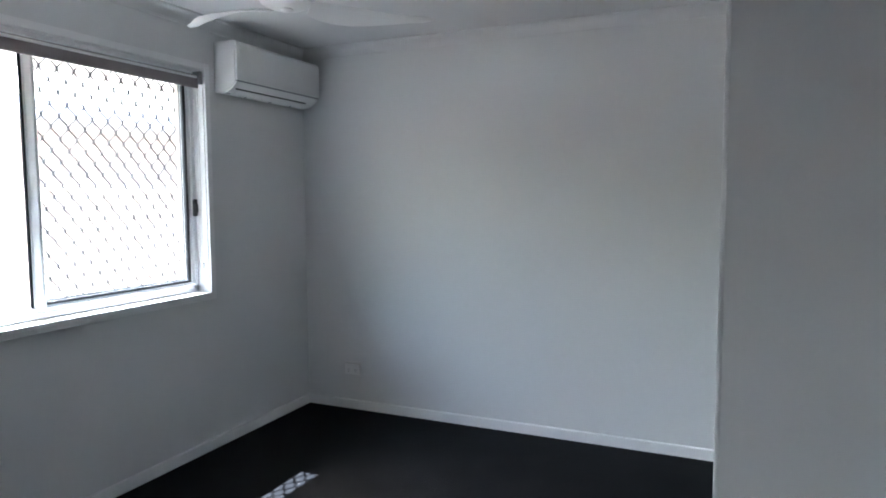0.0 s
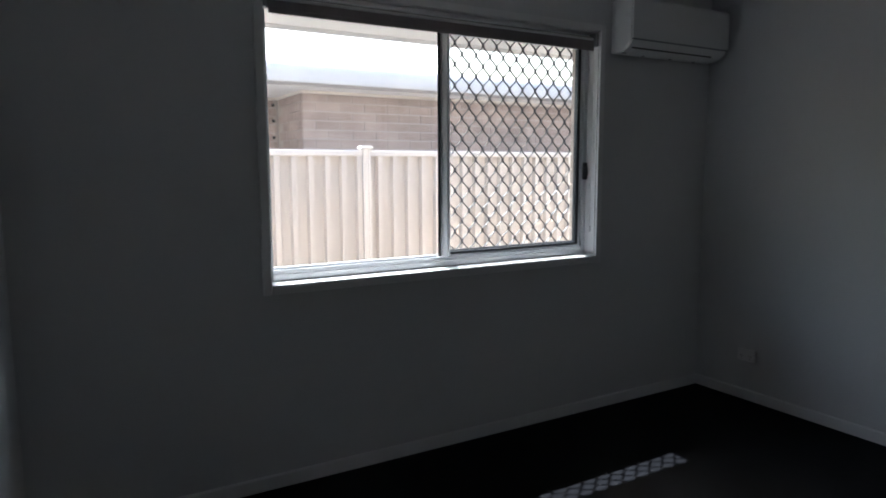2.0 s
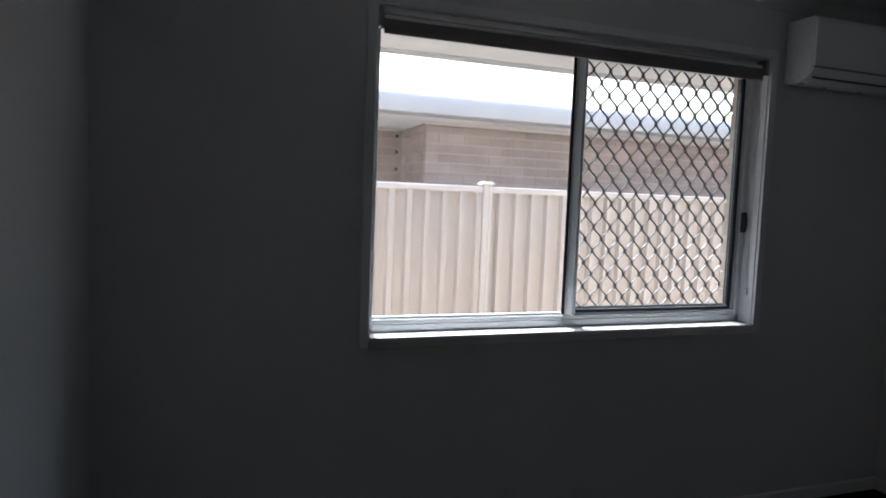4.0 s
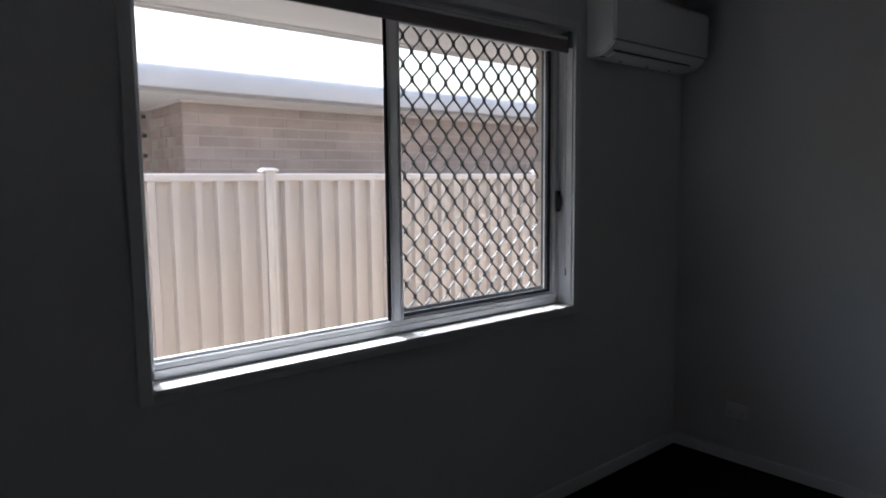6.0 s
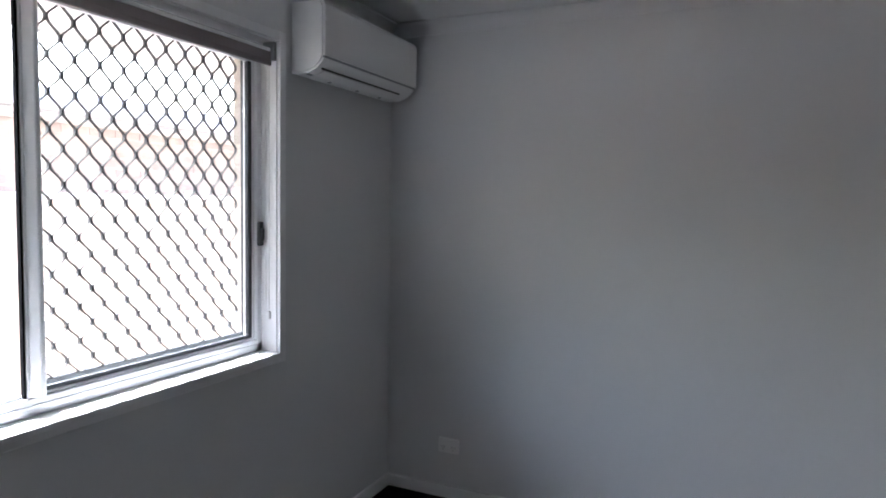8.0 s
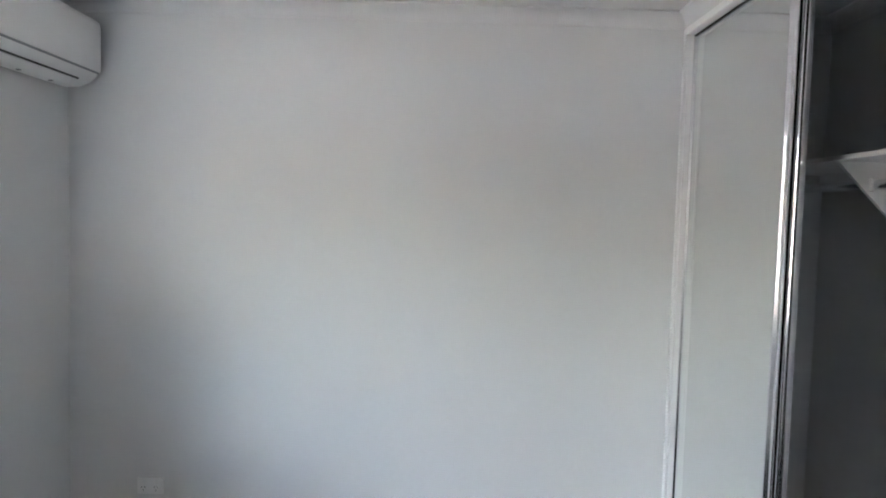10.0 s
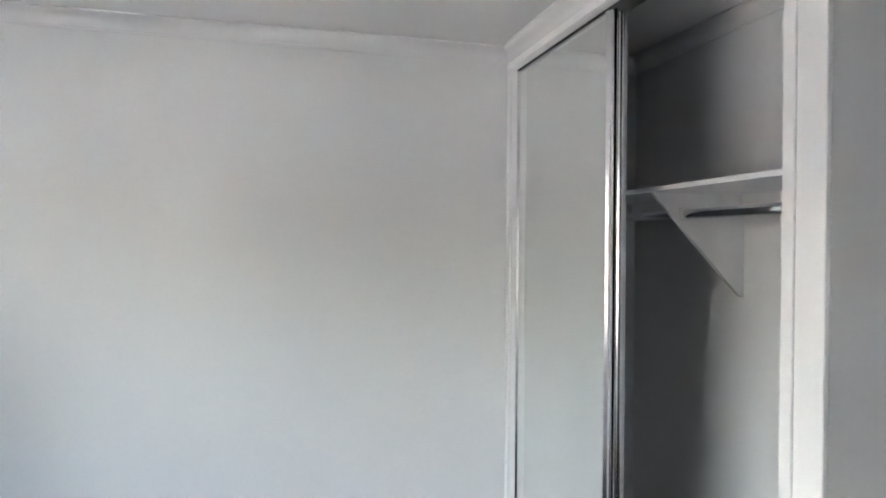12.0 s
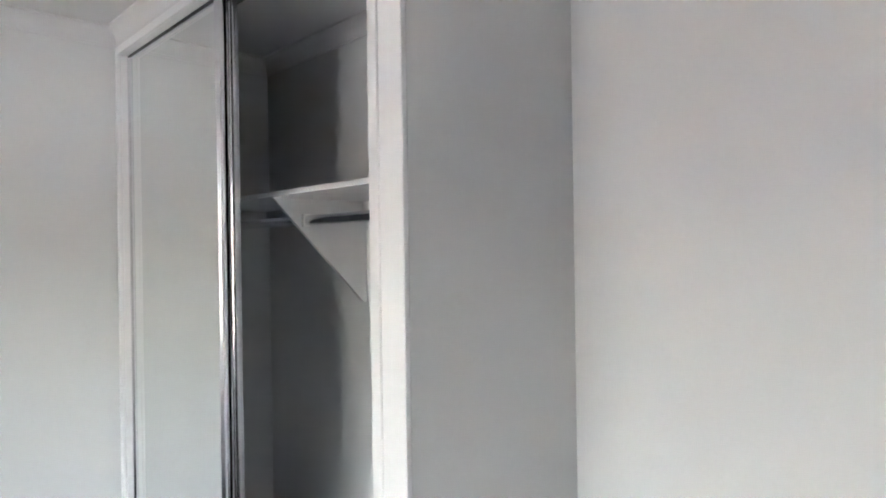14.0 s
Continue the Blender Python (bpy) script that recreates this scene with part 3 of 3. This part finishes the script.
def blade(turn):
    """A swept, twisted and tapered blade."""
    bm = bmesh.new()
    L, N = 0.53, 18
    rows = []
    for i in range(N + 1):
        s = i / N
        r = 0.085 + s * L
        chord = (0.10 + 0.075 * sin(pi * min(1, s * 1.2))) * (1 - 0.40 * s) * (1 if s < 0.93 else max(0.12, math.sqrt(max(0, 1 - ((s - 0.93) / 0.07) ** 2))))
        sweep = 0.075 * sin(pi * s ** 0.8) - 0.012
        tw = -radians(18 - 9 * s)
        up = 0.008 + 0.012 * s
        row = []
        for u, h in ((-0.5, 0.0), (-0.3, 0.0035), (0.1, 0.004), (0.4, 0.002), (0.5, 0.0), (0.3, -0.002), (-0.1, -0.0028), (-0.4, -0.002)):
            c = u * chord
            row.append(bm.verts.new((r, sweep + c * cos(tw) - h * sin(tw), up + c * sin(tw) + h * cos(tw))))
        rows.append(row)
    for a, b in zip(rows, rows[1:]):
        for i in range(8):
            bm.faces.new((a[i], a[(i + 1) % 8], b[(i + 1) % 8], b[i]))
    bm.faces.new(rows[0][::-1])
    bm.faces.new(rows[-1])
    o = part("blade", bm, M_PLASTIC, fan, smooth=True)
    o.matrix_basis = pose(0, 0, FANZ - CE - 0.01, 0, 0, turn)
    return o


for a in (50, 170, 290):
    blade(a)

# ---- outside ----
bm = bmesh.new()
box(bm, -60, 60, -60, 60, GROUND - 0.5, GROUND)
structure("ground", bm, M_SOIL, "bare sandy gravel of the side yard", "ground")


def brick_wall_y(parent, x, y0, y1, z0, z1, face, mat, skip=()):
    """Bricks in stretcher bond on a wall that runs along y, its face turned to +x or -x."""
    k = 0
    z = z0
    while z < z1 - 0.02:
        h = min(0.076, z1 - z - 0.006)
        y = y0 - (0.125 if k % 2 else 0.0)
        while y < y1:
            a, b = max(y, y0), min(y + 0.243, y1)
            if b - a > 0.03:
                bm = bmesh.new()
                off = random.uniform(-0.0012, 0.0012)
                box(bm, x - 0.008, x - 0.0025 + off, a, b, z, z + h)
                for v in bm.verts:
                    if v.co.x > x - 0.006:
                        v.co.y += 0.002 if v.co.y < (a + b) / 2 else -0.002
                        v.co.z += 0.0015 if v.co.z < z + h / 2 else -0.0015
                part("brick", bm, mat, parent)
            y += 0.25
        z += 0.086
        k += 1


# own house outside: brick skin, eave
bm = bmesh.new()
box(bm, OUT, -0.125, -8, WY0 - 0.03, GROUND, 2.6)
box(bm, OUT, -0.125, WY1 + 0.04, 5, GROUND, 2.6)
box(bm, OUT, -0.125, WY0 - 0.03, WY1 + 0.04, GROUND, WZ0 - 0.03)
box(bm, OUT, -0.125, WY0 - 0.03, WY1 + 0.04, WZ1, 2.6)
structure("outer_brick_wall", bm, M_OWNBRICK, "cream brick outer skin of the house around the window", "brick wall")
bm = bmesh.new()
box(bm, -0.70, -0.10, -8, 5, 2.124, 2.14)
structure("soffit", bm, M_SOFFIT, "pale painted eave soffit above the window", "soffit")
bm = bmesh.new()
box(bm, -0.72, -0.70, -8, 5, 2.105, 2.25)
box(bm, -0.70, -0.688, -8, 5, 2.114, 2.1235)
structure("eave_gutter", bm, M_SOFFIT, "pale steel gutter along the eave", "gutter")
bm = bmesh.new()
prism(bm, [(-0.722, 2.255), (-0.722, 2.265), (4.5, 4.3), (4.5, 4.29)], "y", -8, 5)
structure("roof", bm, M_ROOF, "pale steel roof sheet of the house", "roof")
bm = bmesh.new()
box(bm, 3.4, 4.4, -8, 5, GROUND, 2.5)
box(bm, -0.12, 4.4, 0.2, 0.3, GROUND, 2.5)
box(bm, -0.12, 4.4, -5.5, -5.3, GROUND, 2.5)
box(bm, -0.12, 4.4, -5.5, 0.3, 2.5, 2.56)
structure("house_shell", bm, M_OWNBRICK, "plain outer walls closing the house", "wall")

# fence
FXX = -1.75
FT = 1.527
fence = thing("fence", (FXX, -1.5, GROUND), "cream ribbed steel panel fence along the side yard", "fence")


def fence_sheet(y0, y1):
    bm = bmesh.new()
    pitch = 0.1225
    pts = []
    y = y0
    while y < y1 - 0.001:
        for u, d in ((0.0, 0.0), (0.52, 0.0), (0.60, 0.034), (0.90, 0.034), (1.0, 0.0)):
            pts.append((FXX - 0.012 + d, min(y + u * pitch, y1)))
        y += pitch
    rows = [[bm.verts.new((x, yy, z)) for z in (GROUND + 0.05, FT - 0.02)] for x, yy in pts]
    rows2 = [[bm.verts.new((x - 0.0015, yy, z)) for z in (GROUND + 0.05, FT - 0.02)] for x, yy in pts]
    for rr in (rows, rows2):
        for a, b in zip(rr, rr[1:]):
            if (a[0].co - b[0].co).length > 1e-5:
                bm.faces.new((a[0], b[0], b[1], a[1]))
    o = part("fence_sheet", bm, M_FENCE, fence)
    o.location = -fence.location


def fence_post(y):
    bm = bmesh.new()
    prism(bm, [(FXX - 0.03, y - 0.032), (FXX + 0.034, y - 0.032), (FXX + 0.034, y - 0.014), (FXX + 0.030, y - 0.009), (FXX + 0.030, y + 0.009), (FXX + 0.034, y + 0.014),
               (FXX + 0.034, y + 0.032), (FXX - 0.03, y + 0.032)], "z", GROUND, FT + 0.008)
    o = part("post", bm, M_RAIL, fence)
    o.location = -fence.location
    bm = bmesh.new()
    box(bm, FXX - 0.045, FXX + 0.045, y - 0.048, y + 0.048, FT + 0.006, FT + 0.022, 0.006, 2)
    box(bm, FXX - 0.035, FXX + 0.035, y - 0.038, y + 0.038, FT + 0.021, FT + 0.030, 0.005, 2)
    part("post_cap", bm, M_RAIL, o, "moulded cream post cap", smooth=True)


def fence_rail(y0, y1):
    for z0, z1 in ((FT - 0.046, FT - 0.002), (GROUND + 0.03, GROUND + 0.08)):
        bm = bmesh.new()
        prism(bm, [(FXX - 0.024, z0), (FXX + 0.022, z0), (FXX + 0.026, z0 + 0.006), (FXX + 0.026, z1 - 0.008), (FXX + 0.020, z1), (FXX - 0.02, z1), (FXX - 0.026, z1 - 0.008)], "y", y0, y1)
        o = part("rail", bm, M_RAIL, fence)
        o.location = -fence.location


posts = [-1.523 + 2.37 * i for i in (-2, -1, 0, 1, 2, 3)]
for y in posts:
    fence_post(y)
for a, b in zip(posts, posts[1:]):
    fence_sheet(a + 0.02, b - 0.02)
    fence_rail(a + 0.033, b - 0.033)

# neighbour's house
NX, NY, NZ = -3.3, -1.464, 2.116
END = -3.90               # unseen south end of the house, set to let southwest sky light in
RX = -4.1
nb = thing("neighbour_house", (NX - 2, 2, GROUND), "pale brick neighbouring house with a steel roof behind the fence", "house")
obs = []
bm = bmesh.new()
box(bm, NX - 0.11, NX - 0.006, NY + 0.006, 8, GROUND, NZ)
box(bm, RX, NX - 0.11, NY + 0.006, NY + 0.1, GROUND, NZ)
box(bm, RX - 0.11, RX - 0.006, END + 0.4, NY + 0.1, GROUND, NZ)
obs.append(part("wall", bm, M_MORTAR, nb, "pale mortar bed of the brick walls"))
bm = bmesh.new()
box(bm, RX - 0.2, -2.89, END, 8, NZ + 0.004, NZ + 0.02)
obs.append(part("eave_lining", bm, M_SOFFIT, nb, "pale flat eave lining"))
bm = bmesh.new()
box(bm, NX - 0.0, NX + 0.022, NY - 0.022, 8, NZ - 0.022, NZ + 0.003, 0.002, 1)
box(bm, RX + 0.022, NX - 0.0, NY - 0.022, NY, NZ - 0.022, NZ + 0.003, 0.002, 1)
box(bm, RX - 0.004, RX + 0.022, END + 0.4, NY, NZ - 0.022, NZ + 0.003, 0.002, 1)
obs.append(part("eave_bead", bm, M_RAIL, nb, "thin white bead where wall meets eave"))
bm = bmesh.new()
box(bm, -2.89, -2.87, END, 8, NZ - 0.012, NZ + 0.12, 0.002, 1)
obs.append(part("fascia", bm, M_GUTTER, nb))
bm = bmesh.new()
quad = [(-2.868, NZ - 0.004), (-2.775, NZ - 0.004), (-2.762, NZ + 0.004), (-2.757, NZ + 0.018)]
quad += [(-2.757 - 0.075 * (1 - cos(radians(a))), NZ + 0.085 + 0.090 * sin(radians(a))) for a in range(0, 81, 10)]
quad += [(-2.830, NZ + 0.172), (-2.868, NZ + 0.14)]
prism(bm, quad, "y", END, 8)
obs.append(part("gutter", bm, M_GUTTER, nb, "pale steel gutter with a rolled front", smooth=True))
bm = bmesh.new()
y = END
pts = []
while y < 8:
    for u, d in ((0.0, 0.0), (0.3, 0.0), (0.36, 0.024), (0.46, 0.024), (0.52, 0.0)):
        pts.append((y + u * 0.38, d))
    y += 0.2
for z in (NZ + 0.115, NZ + 0.10):
    lo = [bm.verts.new((-2.80, yy, z + d * 0.5)) for yy, d in pts]
    hi = [bm.verts.new((-7.5, yy, z - 0.06 + d * 0.5)) for yy, d in pts]
    for i in range(len(pts) - 1):
        bm.faces.new((lo[i], lo[i + 1], hi[i + 1], hi[i]))
obs.append(part("roof", bm, M_ROOF, nb, "pale corrugated steel roof sheet"))
bm = bmesh.new()
box(bm, -7.6, -7.5, END + 0.4, 8, GROUND, NZ - 0.05)
box(bm, -7.5, RX - 0.11, END + 0.4, END + 0.5, GROUND, NZ)
obs.append(part("back_wall", bm, M_MORTAR, nb))
for o in obs:
    o.location = -nb.location

# dark weep gaps beside the recess
for y, z in ((NY - 0.06, 2.03), (NY - 0.06, 1.87), (NY - 0.06, 1.70)):
    bm = bmesh.new()
    box(bm, RX, RX + 0.006, y, y + 0.03, z, z + 0.03)
    part("weep_gap", bm, M_BLACK, nb).location = -nb.location

# bricks last: those that can be told apart above the fence
holder = part("brick_face", box(bmesh.new(), NX - 0.02, NX - 0.012, NY + 0.1, 3.9, 1.3, 2.0), M_MORTAR, nb, "brick face above the fence")
holder.location = -nb.location
brick_wall_y(holder, NX, NY, 3.6, 1.335, NZ - 0.022, 1, M_BRICK)
side = part("recess_face", box(bmesh.new(), RX - 0.02, RX - 0.012, -2.9, NY, 1.3, 2.0), M_MORTAR, nb, "recessed brick face above the fence")
side.location = -nb.location
brick_wall_y(side, RX, -3.0, NY - 0.01, 1.335, NZ - 0.022, 1, M_BRICK)
z, k = 1.335, 0
while z < NZ - 0.03:
    h = min(0.076, NZ - 0.022 - z - 0.006)
    x = NX - 0.01 - (0.12 if k % 2 else 0.24)
    while x > RX + 0.02:
        bm = bmesh.new()
        box(bm, max(x, RX + 0.01), x + (0.11 if (k % 2 and x > NX - 0.2) else 0.23), NY - 0.003, NY + 0.006, z, z + h)
        part("brick", bm, M_BRICK, side)
        x -= 0.24
    z += 0.086
    k += 1
# bricks of the own outer wall at the side of the window
own = bpy.data.objects["outer_brick_wall"]
z = WZ0 - 0.03
k = 0
while z < 2.08:
    bm = bmesh.new()
    box(bm, OUT - 0.003, -0.150, WY1 + 0.034, WY1 + 0.05, z, z + 0.076, 0.002, 1)
    part("brick", bm, M_OWNBRICK, own)
    z += 0.086
